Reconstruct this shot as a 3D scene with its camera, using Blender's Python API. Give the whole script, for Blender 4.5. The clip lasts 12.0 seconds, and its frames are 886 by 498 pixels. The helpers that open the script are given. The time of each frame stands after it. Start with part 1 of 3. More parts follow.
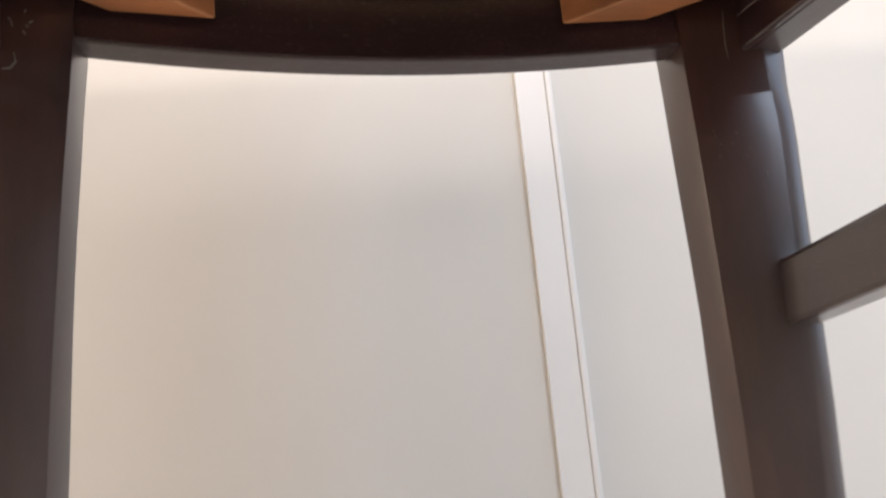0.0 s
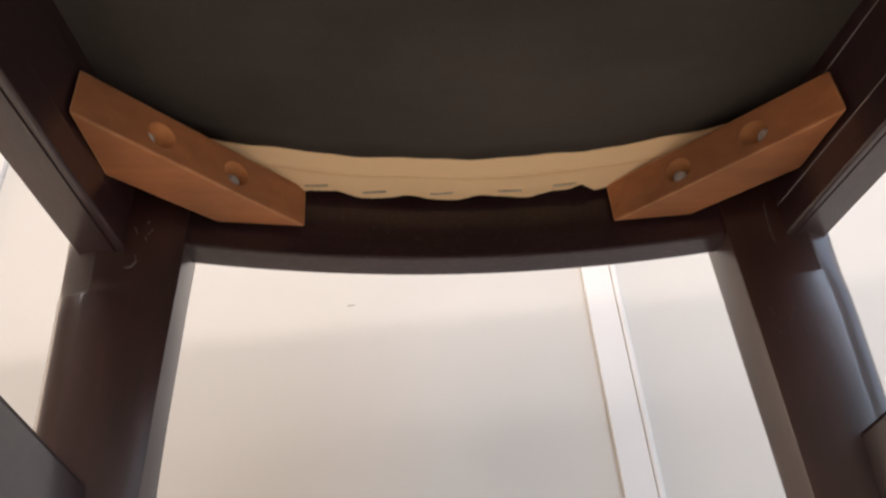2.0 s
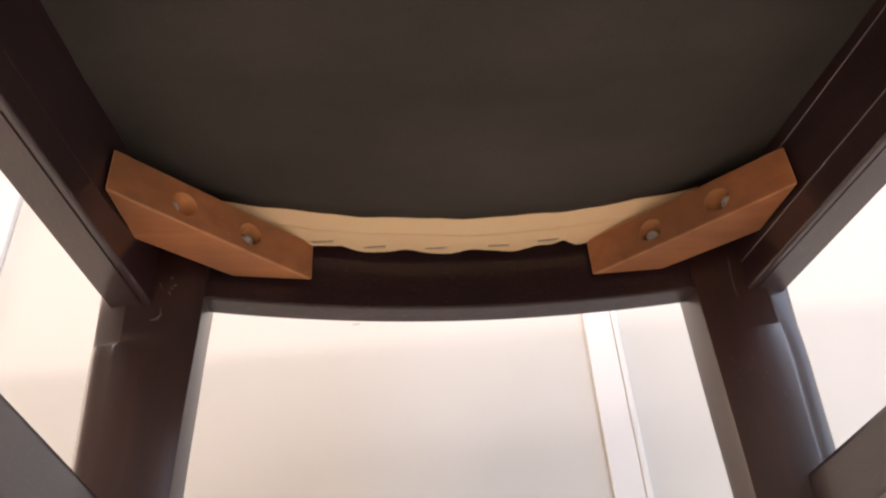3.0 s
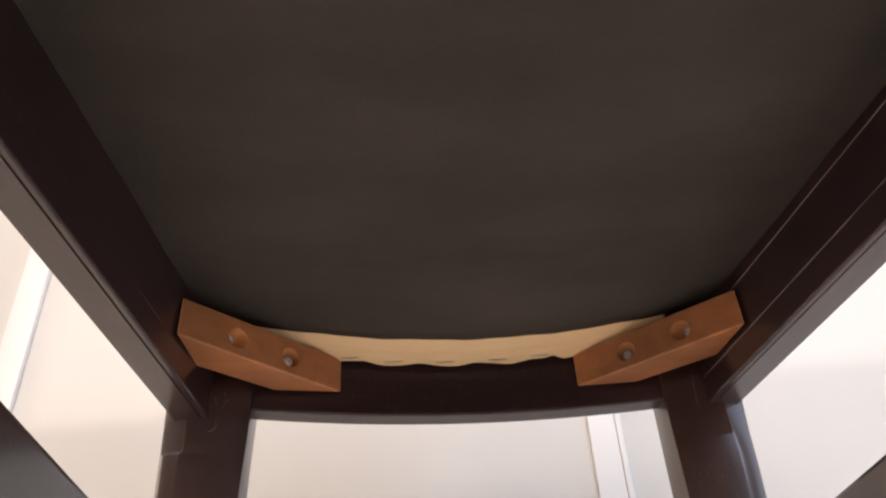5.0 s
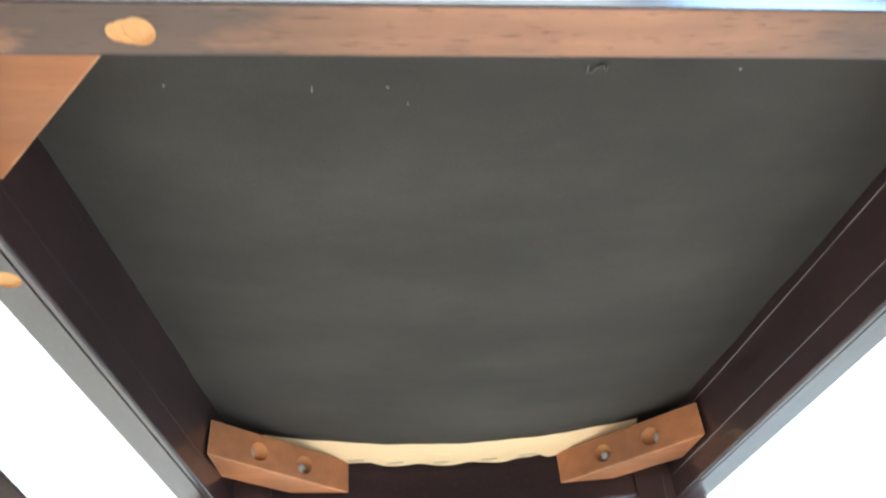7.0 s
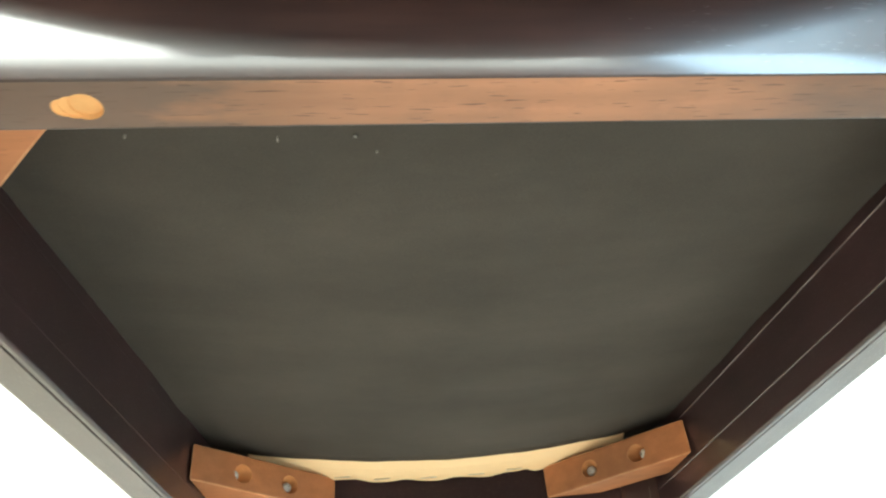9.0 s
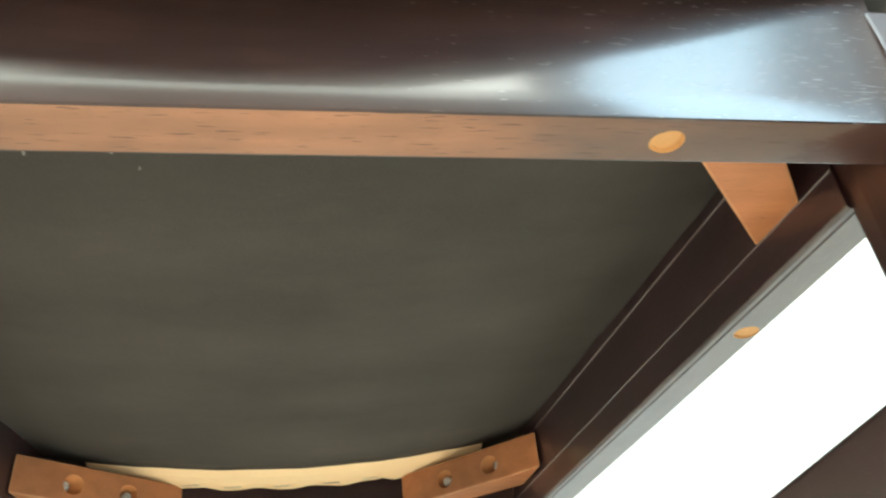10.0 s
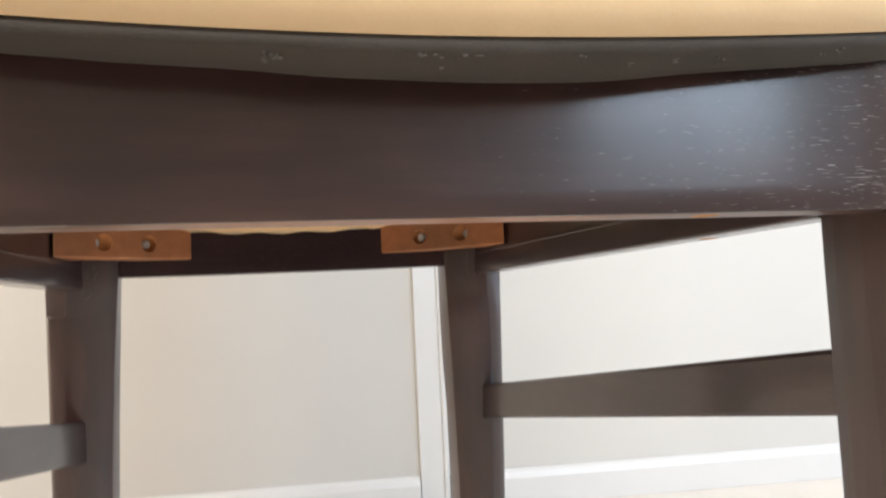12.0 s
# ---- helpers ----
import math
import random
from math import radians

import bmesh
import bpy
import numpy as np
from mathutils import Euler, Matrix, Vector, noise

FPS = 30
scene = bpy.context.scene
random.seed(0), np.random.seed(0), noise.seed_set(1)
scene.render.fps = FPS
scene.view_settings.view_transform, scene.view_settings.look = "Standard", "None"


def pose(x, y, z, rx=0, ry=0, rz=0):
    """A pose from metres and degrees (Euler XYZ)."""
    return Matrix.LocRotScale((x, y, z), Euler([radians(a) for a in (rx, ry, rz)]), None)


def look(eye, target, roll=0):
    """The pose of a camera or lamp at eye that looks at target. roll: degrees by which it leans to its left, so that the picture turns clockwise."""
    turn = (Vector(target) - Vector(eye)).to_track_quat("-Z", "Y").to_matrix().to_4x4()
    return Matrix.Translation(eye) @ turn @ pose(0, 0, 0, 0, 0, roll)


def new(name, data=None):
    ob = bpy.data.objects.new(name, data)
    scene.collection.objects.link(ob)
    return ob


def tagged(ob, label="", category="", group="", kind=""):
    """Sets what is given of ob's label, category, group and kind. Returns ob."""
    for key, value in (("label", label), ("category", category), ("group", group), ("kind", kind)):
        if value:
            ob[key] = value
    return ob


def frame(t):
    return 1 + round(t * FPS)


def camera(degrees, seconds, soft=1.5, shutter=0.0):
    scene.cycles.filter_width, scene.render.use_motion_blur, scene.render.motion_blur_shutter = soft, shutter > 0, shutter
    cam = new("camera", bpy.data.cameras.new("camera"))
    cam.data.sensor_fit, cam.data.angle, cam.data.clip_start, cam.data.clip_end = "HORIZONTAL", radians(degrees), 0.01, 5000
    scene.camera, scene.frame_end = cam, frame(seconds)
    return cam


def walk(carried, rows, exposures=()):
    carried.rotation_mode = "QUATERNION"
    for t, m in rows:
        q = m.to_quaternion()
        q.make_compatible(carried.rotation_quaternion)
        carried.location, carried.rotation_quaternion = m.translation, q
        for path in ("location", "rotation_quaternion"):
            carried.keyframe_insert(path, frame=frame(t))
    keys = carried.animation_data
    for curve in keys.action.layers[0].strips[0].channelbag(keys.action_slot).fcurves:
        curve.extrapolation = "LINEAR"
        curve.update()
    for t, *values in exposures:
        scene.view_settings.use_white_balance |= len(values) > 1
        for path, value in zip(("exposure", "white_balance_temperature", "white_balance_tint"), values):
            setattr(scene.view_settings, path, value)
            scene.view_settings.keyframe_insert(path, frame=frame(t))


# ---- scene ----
# ---- the camera and its walk ----
cam = camera(59.56, 12.0, soft=2.2, shutter=0.5)

# seconds, x, y, z, tilt, lean, turn
PATH = [
    (0.0, -0.0535, 0.0686, 0.2059, 102.90, -5.00, -11.39),
    (0.5, -0.0498, 0.1076, 0.1766, 112.64, -7.47, -10.92),
    (1.0, -0.0545, 0.1194, 0.1484, 119.85, -4.53, -6.79),
    (1.5, -0.0527, 0.1077, 0.1464, 122.22, -4.19, -5.57),
    (2.0, -0.0476, 0.0635, 0.1558, 123.37, -4.55, -6.23),
    (2.5, -0.0454, 0.0349, 0.1521, 123.94, -4.41, -6.00),
    (3.0, -0.0431, 0.0102, 0.1558, 123.55, -3.94, -5.60),
    (5.0, -0.0507, -0.1018, 0.1660, 124.86, -3.55, -5.16),
    (5.5, -0.0546, -0.1290, 0.1710, 125.24, -3.67, -5.30),
    (6.0, -0.0527, -0.1569, 0.1728, 125.87, -3.64, -5.11),
    (6.5, -0.0583, -0.1782, 0.1777, 126.28, -4.28, -6.03),
    (7.0, -0.0610, -0.1994, 0.1843, 126.62, -4.81, -6.42),
    (7.5, -0.0607, -0.2236, 0.1924, 126.95, -5.23, -6.23),
    (7.7, -0.0648, -0.2234, 0.1916, 126.89, -5.33, -6.12),
    (9.3, -0.0345, -0.2114, 0.2188, 124.57, -5.38, -6.72),
    (9.5, -0.0104, -0.2117, 0.2230, 124.36, -5.32, -7.59),
    (10.0, 0.0219, -0.2148, 0.2321, 123.14, -6.15, -10.82),
    (10.5, 0.0245, -0.2151, 0.2312, 121.05, -7.61, -13.63),
    (11.0, 0.0018, -0.2391, 0.2583, 113.97, -9.21, -13.82),
    (11.5, -0.0235, -0.2813, 0.3338, 100.30, -5.60, -13.99),
    (12.0, -0.0521, -0.3091, 0.3583, 93.33, -2.72, -15.52),
]
EXPOSURES = [
    (0.0, 0.08, 6800, 21),
    (0.5, -0.02, 6850, 21),
    (1.5, -0.08, 6650, 20),
    (2.0, -0.08, 6800, 22),
    (2.5, 0.08, 7000, 23),
    (3.2, 0.24, 7000, 27),
    (5.0, 0.12, 6800, 24),
    (5.5, 0.46, 6500, 14),
    (6.0, 1.01, 6400, 3),
    (6.5, 1.31, 6400, 0),
    (7.0, 1.6, 5350, 1),
    (7.6, 1.64, 5450, -1),
    (9.5, 1.34, 6300, -3),
    (10.5, 1.28, 6350, -3),
    (11.0, 1.21, 6550, 0),
    (11.5, 0.67, 6750, 7),
    (12.0, 0.38, 6710, 16),
]
# pose() turns about z last; roll is about the line of sight, so it goes on first
walk(cam, [(t, pose(x, y, z, 0, 0, turn) @ pose(0, 0, 0, tilt, 0, 0) @ pose(0, 0, 0, 0, 0, lean))
           for t, x, y, z, tilt, lean, turn in PATH], EXPOSURES)

# ---- world and large lights ----
FLOOR_Z = -0.013          # the floor, below the seat frame's reference height
CEIL_Z = 2.45
ROOM_TURN = -7.85          # the room stands at this angle to the chair
ROOM_X, ROOM_Y = 0.2559, 1.0123   # a point of the rear wall's face


def room(u, v, z):
    """A place from metres along the rear wall (to the right), out of it (away from the chair) and up."""
    a = radians(ROOM_TURN)
    return Vector((ROOM_X + u * math.cos(a) - v * math.sin(a), ROOM_Y + u * math.sin(a) + v * math.cos(a), z))


SUN_EL, SUN_AZ = 16.2, 17.5     # degrees; azimuth of the way the light goes, from +y to the right
world = bpy.data.worlds.new("sky")
scene.world = world
world.use_nodes = True
wn, wl = world.node_tree.nodes, world.node_tree.links
sky = wn.new("ShaderNodeTexSky")
sky.sky_type, sky.sun_disc = "NISHITA", False
sky.sun_elevation, sky.sun_rotation = radians(SUN_EL), radians(180 + SUN_AZ)
wl.new(sky.outputs[0], wn["Background"].inputs[0])
wn["Background"].inputs[1].default_value = 0.12


def lamp(name, kind, matrix, energy, color, **more):
    data = bpy.data.lights.new(name, kind)
    data.energy, data.color = energy, color
    ob = new(name, data)
    ob.matrix_world = matrix
    return ob


sun_way = Vector((math.sin(radians(SUN_AZ)) * math.cos(radians(SUN_EL)),
                  math.cos(radians(SUN_AZ)) * math.cos(radians(SUN_EL)), -math.sin(radians(SUN_EL))))
sun = lamp("sun", "SUN", look(Vector((0, 0, 3)) - sun_way, (0, 0, 3)), 0.75, (1.0, 0.93, 0.82))
sun.data.angle = radians(0.9)


def window_light(name, u0, u1, v, z0, z1, wall_axis, inward, energy, color):
    """The sky's light in a window's opening, or fill light in the added opening on the left."""
    c = room((u0 + u1) / 2, v, (z0 + z1) / 2) if wall_axis == "v" else room(v, (u0 + u1) / 2, (z0 + z1) / 2)
    to = room((u0 + u1) / 2, v + inward, (z0 + z1) / 2) if wall_axis == "v" else room(v + inward, (u0 + u1) / 2, (z0 + z1) / 2)
    ob = lamp(name, "AREA", look(c, to), energy, color)
    ob.data.shape, ob.data.size, ob.data.size_y = "RECTANGLE", u1 - u0, z1 - z0
    return ob


SOUTH_V, EAST_U, WEST_U = -2.385, 2.3, -2.4
WIN_Z = (1.33, 2.05)                       # sill and head of the windows that the chair faces
SKY_Z = (1.79, 2.02)                       # the brighter lamp strip in them, placed to suit the front rail's reflections
WINS_S = ((-1.45, 0.74),)                  # their u0, u1
STRIPS_S = ((-1.45, -0.50), (-0.30, 0.74))   # the strip's two lengths; the break leaves a dark gap in the reflections
DOOR_S = (0.80, 1.58, 0.55, 2.05)          # u0, u1, z0, z1 of the low window beside them
WIN_E = (-1.45, -0.2, 0.05, 2.3)           # v0, v1, z0, z1 of the glazed door in the wall to the right
FILL_W = (-0.85, -0.12, 0.05, 2.1)           # v0, v1, z0, z1 of an unseen opening added in the wall to the left
SKY_PALE, SKY_BLUE = (1.0, 0.965, 0.91), (0.61, 0.81, 1.0)
window_light("window_light", *STRIPS_S[0], SOUTH_V - 0.09, *SKY_Z, "v", 1, 12, SKY_PALE)
window_light("window_light", *STRIPS_S[1], SOUTH_V - 0.09, *SKY_Z, "v", 1, 10.5, SKY_PALE)
window_light("window_light", *WINS_S[0], SOUTH_V - 0.09, WIN_Z[0], SKY_Z[0] - 0.01, "v", 1, 11, (1.0, 0.98, 0.86))
window_light("window_light", *DOOR_S[:2], SOUTH_V - 0.09, *DOOR_S[2:], "v", 1, 30, SKY_BLUE)
window_light("side_light", WIN_E[0], WIN_E[1], EAST_U + 0.09, WIN_E[2], WIN_E[3], "u", -1, 15, (0.54, 0.77, 1.0))
# warm fill from the added opening, to brighten the rear wall's left side
window_light("side_light", FILL_W[0], FILL_W[1], WEST_U - 0.09, FILL_W[2], FILL_W[3], "u", 1, 21, (1.0, 0.85, 0.63))

# ---- materials ----


def material(name):
    m = bpy.data.materials.new(name)
    m.use_nodes = True
    return m, m.node_tree.nodes, m.node_tree.links, m.node_tree.nodes["Principled BSDF"]


def ramp(nodes, links, fac, stops):
    r = nodes.new("ShaderNodeValToRGB")
    while len(r.color_ramp.elements) < len(stops):
        r.color_ramp.elements.new(0.5)
    for e, (pos, col) in zip(r.color_ramp.elements, stops):
        e.position, e.color = pos, (*col, 1) if len(col) == 3 else col
    links.new(fac, r.inputs[0])
    return r.outputs[0]


def coords(nodes, links, scale, source="Object"):
    tc, mp = nodes.new("ShaderNodeTexCoord"), nodes.new("ShaderNodeMapping")
    mp.inputs["Scale"].default_value = scale
    links.new(tc.outputs[source], mp.inputs[0])
    return mp.outputs[0]


def tex_noise(nodes, links, vec, scale, detail=4, rough=0.55):
    n = nodes.new("ShaderNodeTexNoise")
    n.inputs["Scale"].default_value, n.inputs["Detail"].default_value, n.inputs["Roughness"].default_value = scale, detail, rough
    links.new(vec, n.inputs["Vector"])
    return n.outputs["Fac"]


def mixed(nodes, links, fac, a, b, mode="MIX"):
    m = nodes.new("ShaderNodeMix")
    m.data_type, m.blend_type = "RGBA", mode
    for sock, val in ((m.inputs[0], fac), (m.inputs[6], a), (m.inputs[7], b)):
        if isinstance(val, (int, float)):
            sock.default_value = val
        elif isinstance(val, tuple):
            sock.default_value = (*val, 1)
        else:
            links.new(val, sock)
    return m.outputs[2]


def bump(nodes, links, bsdf, height, strength, distance):
    b = nodes.new("ShaderNodeBump")
    b.inputs["Strength"].default_value, b.inputs["Distance"].default_value = strength, distance
    links.new(height, b.inputs["Height"])
    links.new(b.outputs[0], bsdf.inputs["Normal"])


def wood(name, light, dark, rough, axis, pores=0.5, coat=0.0, patch=None, pore_color=None, gloss=0.5, open_from=None, fine=2300, sheen=0.13, spread=0.09):
    """Wood with long grain and short dark pores along an axis; patch: a second stain in broad blotches."""
    m, n, l, p = material(name)
    long = [1.0, 1.0, 1.0]
    long[axis] = 0.08
    vec = coords(n, l, tuple(long))
    grain = tex_noise(n, l, vec, 90, 6, 0.6)
    col = ramp(n, l, grain, [(0.3, dark), (0.7, light)])
    # the stain took unevenly over broad areas
    uneven = tex_noise(n, l, coords(n, l, (1, 1, 1)), 13, 3, 0.5)
    col = mixed(n, l, 0.55, col, ramp(n, l, uneven, [(0.34, (0.55, 0.58, 0.62)), (0.66, (1.5, 1.36, 1.25))]), "MULTIPLY")
    if patch:
        # the dark stain was sprayed over both ends with an uneven edge, and smeared round one hole
        sep = n.new("ShaderNodeSeparateXYZ")
        l.new(coords(n, l, (1, 1, 1)), sep.inputs[0])
        big = tex_noise(n, l, coords(n, l, (1, 3, 1)), 28, 4, 0.6)
        shift = n.new("ShaderNodeMath")
        shift.operation = "MULTIPLY_ADD"
        l.new(big, shift.inputs[0])
        shift.inputs[1].default_value = 0.11
        l.new(sep.outputs[0], shift.inputs[2])
        reach = n.new("ShaderNodeMapRange")
        reach.inputs["From Min"].default_value, reach.inputs["From Max"].default_value = -0.20, 0.30
        l.new(shift.outputs[0], reach.inputs["Value"])
        cloud = tex_noise(n, l, coords(n, l, (1, 1.6, 1)), 75, 4, 0.6)
        col = mixed(n, l, ramp(n, l, cloud, [(0.52, (0, 0, 0)), (0.70, (0.5, 0.5, 0.5))]), col, tuple(c * 1.1 for c in dark))
        cover = ramp(n, l, reach.outputs[0], [(0.0, (0.1, 0.1, 0.1)), (0.155, (0.10, 0.10, 0.10)), (0.185, (0.85, 0.85, 0.85)), (0.30, (0.72, 0.72, 0.72)), (0.345, (0.04, 0.04, 0.04)),
                                              (0.62, (0, 0, 0)), (0.73, (0.55, 0.55, 0.55)), (0.84, (0.78, 0.78, 0.78))])
        col = mixed(n, l, cover, col, patch)
        ends = ramp(n, l, reach.outputs[0], [(0.86, (0, 0, 0)), (0.885, (0.9, 0.9, 0.9))])
        col = mixed(n, l, ends, col, (0.060, 0.020, 0.014))
    short = [1.0, 1.0, 1.0]
    short[axis] = spread
    pore = tex_noise(n, l, coords(n, l, tuple(short)), fine, 1, 0.4)
    if open_from is not None:
        # the grain stands open towards one end of the board, with single pores further along
        sepx, most = n.new("ShaderNodeSeparateXYZ"), n.new("ShaderNodeMath")
        l.new(coords(n, l, (1, 1, 1)), sepx.inputs[0])
        most.operation = "MULTIPLY_ADD"
        l.new(sepx.outputs[0], most.inputs[0])
        most.inputs[1].default_value = open_from
        l.new(pore, most.inputs[2])
        pore = most.outputs[0]
    least = 0.665 if open_from is None else 0.80
    pit = ramp(n, l, pore, [(least, (0, 0, 0)), (least + 0.03, (1, 1, 1))])
    fac = n.new("ShaderNodeMath")
    fac.operation = "MULTIPLY"
    l.new(pit, fac.inputs[0])
    fac.inputs[1].default_value = pores
    if open_from is not None:
        l.new(ramp(n, l, sepx.outputs[0], [(0.02, (0, 0, 0)), (0.06, (pores, pores, pores))]), fac.inputs[1])
    p.inputs["Specular IOR Level"].default_value = gloss
    col = mixed(n, l, fac.outputs[0], col, pore_color or tuple(c * 0.35 for c in dark))
    l.new(col, p.inputs["Base Color"])
    sub = n.new("ShaderNodeMath")
    sub.operation = "MULTIPLY_ADD"
    l.new(fac.outputs[0], sub.inputs[0])
    sub.inputs[1].default_value, sub.inputs[2].default_value = -coat, coat
    l.new(sub.outputs[0], p.inputs["Coat Weight"])
    worn = tex_noise(n, l, coords(n, l, (1, 1, 1)), 30, 4, 0.6)
    r = n.new("ShaderNodeMapRange")
    r.inputs["To Min"].default_value, r.inputs["To Max"].default_value = rough * 0.8, rough * 1.25
    l.new(worn, r.inputs["Value"])
    l.new(r.outputs[0], p.inputs["Roughness"])
    p.inputs["Coat Roughness"].default_value = sheen
    inv = n.new("ShaderNodeMath")
    inv.operation = "SUBTRACT"
    inv.inputs[0].default_value = 1.0
    l.new(fac.outputs[0], inv.inputs[1])
    bump(n, l, p, inv.outputs[0], 0.35, 0.00025)
    return m


def cloth(name, a, b, weave, rough=0.9, dirt=None, show=0.18, relief=0.3):
    m, n, l, p = material(name)
    vec = coords(n, l, (1, 1, 1))
    big = tex_noise(n, l, vec, 9, 5, 0.6)
    col = ramp(n, l, big, [(0.3, a), (0.7, b)])
    fine = tex_noise(n, l, vec, weave, 2, 0.5)
    col = mixed(n, l, show, col, ramp(n, l, fine, [(0.3, (0.2, 0.2, 0.2)), (0.7, (0.9, 0.9, 0.9))]), "OVERLAY")
    if dirt:
        streak = tex_noise(n, l, coords(n, l, (5, 13, 5)), 1.0, 5, 0.6)
        col = mixed(n, l, 0.55, col, ramp(n, l, streak, [(0.3, (0.62, 0.61, 0.60)), (0.7, (1.3, 1.29, 1.26))]), "MULTIPLY")
        d = tex_noise(n, l, coords(n, l, (1, 2.2, 1)), 55, 6, 0.75)
        col = mixed(n, l, ramp(n, l, d, [(0.66, (0, 0, 0)), (0.80, (0.5, 0.5, 0.5))]), col, dirt)
    l.new(col, p.inputs["Base Color"])
    p.inputs["Roughness"].default_value = rough
    p.inputs["Specular IOR Level"].default_value = 0.25
    bump(n, l, p, fine, relief, 0.0005)
    return m


def paint(name, a, b, rough, scale=3.0, orange=600):
    m, n, l, p = material(name)
    vec = coords(n, l, (1, 1, 1))
    col = ramp(n, l, tex_noise(n, l, vec, scale, 4, 0.55), [(0.3, a), (0.7, b)])
    l.new(col, p.inputs["Base Color"])
    p.inputs["Roughness"].default_value = rough
    bump(n, l, p, tex_noise(n, l, vec, orange, 2, 0.5), 0.06, 0.0005)
    return m


def metal(name, color, rough):
    m, n, l, p = material(name)
    l.new(ramp(n, l, tex_noise(n, l, coords(n, l, (1, 1, 1)), 900, 3), [(0.3, tuple(c * 0.6 for c in color)), (0.7, color)]), p.inputs["Base Color"])
    p.inputs["Metallic"].default_value, p.inputs["Roughness"].default_value = 1.0, rough
    return m


ESP_L, ESP_D = (0.041, 0.0190, 0.0212), (0.025, 0.0112, 0.0128)
LEG_L, LEG_D = (0.050, 0.0185, 0.0150), (0.030, 0.0108, 0.0090)
PORE = (0.095, 0.075, 0.066)
M_DARK_X = wood("espresso_wood_x", ESP_L, ESP_D, 0.33, 0, 0.5, 0.42, pore_color=PORE, gloss=0.35)
M_DARK_Y = wood("espresso_wood_y", ESP_L, ESP_D, 0.33, 1, 0.25, 0.66, pore_color=PORE, gloss=0.6)
M_DARK_Z = wood("espresso_wood_z", LEG_L, LEG_D, 0.36, 2, 0.10, 0.62, pore_color=PORE, gloss=0.55, sheen=0.24)
M_APRON = wood("espresso_apron_wood", (0.048, 0.0245, 0.0215), (0.028, 0.0138, 0.0125), 0.33, 0, 1.0, 0.72, pore_color=(0.30, 0.28, 0.27), gloss=0.35, open_from=0.55, fine=3400, sheen=0.15, spread=0.045)
M_BARE_X = wood("thinly_stained_wood_x", (0.34, 0.168, 0.096), (0.22, 0.105, 0.058), 0.42, 0, 0.85, patch=(0.080, 0.058, 0.048), pore_color=(0.060, 0.026, 0.014), fine=1500, spread=0.055)
M_PLUG = wood("raw_wood_hole", (0.74, 0.41, 0.165), (0.62, 0.32, 0.115), 0.8, 2, 0.2)
M_BLOCK = wood("tan_block_wood", (0.47, 0.188, 0.075), (0.355, 0.136, 0.054), 0.6, 0, 0.4, fine=1700, pore_color=(0.20, 0.075, 0.030))
M_EDGE = wood("worn_edge_wood", (0.20, 0.155, 0.135), (0.12, 0.09, 0.078), 0.5, 1, 0.2)
M_PLY = wood("dark_board", (0.030, 0.020, 0.016), (0.018, 0.012, 0.010), 0.7, 0, 0.2)
M_DUST = cloth("black_dust_cover", (0.050, 0.0430, 0.0362), (0.067, 0.0572, 0.0480), 1500, 0.85, dirt=(0.12, 0.11, 0.10))
M_CREAM = cloth("cream_upholstery", (0.76, 0.53, 0.30), (0.82, 0.595, 0.35), 700, 0.6, show=0.04, relief=0.06)
# the same cream cloth, its colour raised to stand in for light on the hem
M_CREAM_LIT = cloth("cream_upholstery_lit", (0.95, 0.655, 0.36), (0.97, 0.695, 0.40), 700, 0.7, show=0.05, relief=0.10)
M_ARRIS = wood("pale_block_edge", (0.58, 0.29, 0.135), (0.38, 0.15, 0.058), 0.6, 0, 0.1)
M_BORE = wood("bored_block_wood", (0.66, 0.31, 0.12), (0.54, 0.23, 0.085), 0.7, 2, 0.2)
M_STEEL = metal("steel", (0.86, 0.85, 0.82), 0.42)
M_ZINC = metal("zinc", (0.90, 0.89, 0.86), 0.5)
M_ZINC.node_tree.nodes["Principled BSDF"].inputs["Metallic"].default_value = 0.45
M_FLECK = cloth("pale_fleck", (0.26, 0.245, 0.22), (0.36, 0.34, 0.31), 2500, 0.95)
M_SCUFF = cloth("dust_scuff", (0.11, 0.10, 0.09), (0.19, 0.175, 0.155), 2500, 0.95)
M_WALL = paint("cream_white_wall", (0.635, 0.620, 0.582), (0.665, 0.650, 0.614), 0.6)
M_TAUPE = paint("taupe_wall", (0.46, 0.405, 0.36), (0.49, 0.43, 0.385), 0.6)
M_TRIM = paint("white_gloss_trim", (0.74, 0.735, 0.72), (0.77, 0.765, 0.75), 0.35, 5, 900)
M_CEIL = paint("white_ceiling", (0.80, 0.79, 0.77), (0.83, 0.82, 0.80), 0.8)
M_FLOOR = paint("pale_floor_tile", (0.78, 0.715, 0.635), (0.84, 0.775, 0.695), 0.3, 6, 300)
M_MARK = paint("grey_scuff", (0.44, 0.41, 0.37), (0.50, 0.47, 0.43), 0.8)

# ---- helpers for meshes ----


def part(name, bm, mat, parent, label="", smooth=False):
    """Links a bmesh as one mesh object under a thing or a part."""
    me = bpy.data.meshes.new(name)
    bmesh.ops.recalc_face_normals(bm, faces=bm.faces)
    bm.to_mesh(me)
    bm.free()
    for m in (mat if isinstance(mat, (list, tuple)) else (mat,)):
        me.materials.append(m)
    if smooth:
        for f in me.polygons:
            f.use_smooth = True
    ob = new(name, me)
    if parent:
        ob.parent = parent
        ob.matrix_parent_inverse = (Matrix.Translation(parent.location) if parent.type == "EMPTY" else Matrix.Identity(4)).inverted()
    if label:
        ob["label"] = label
    return ob


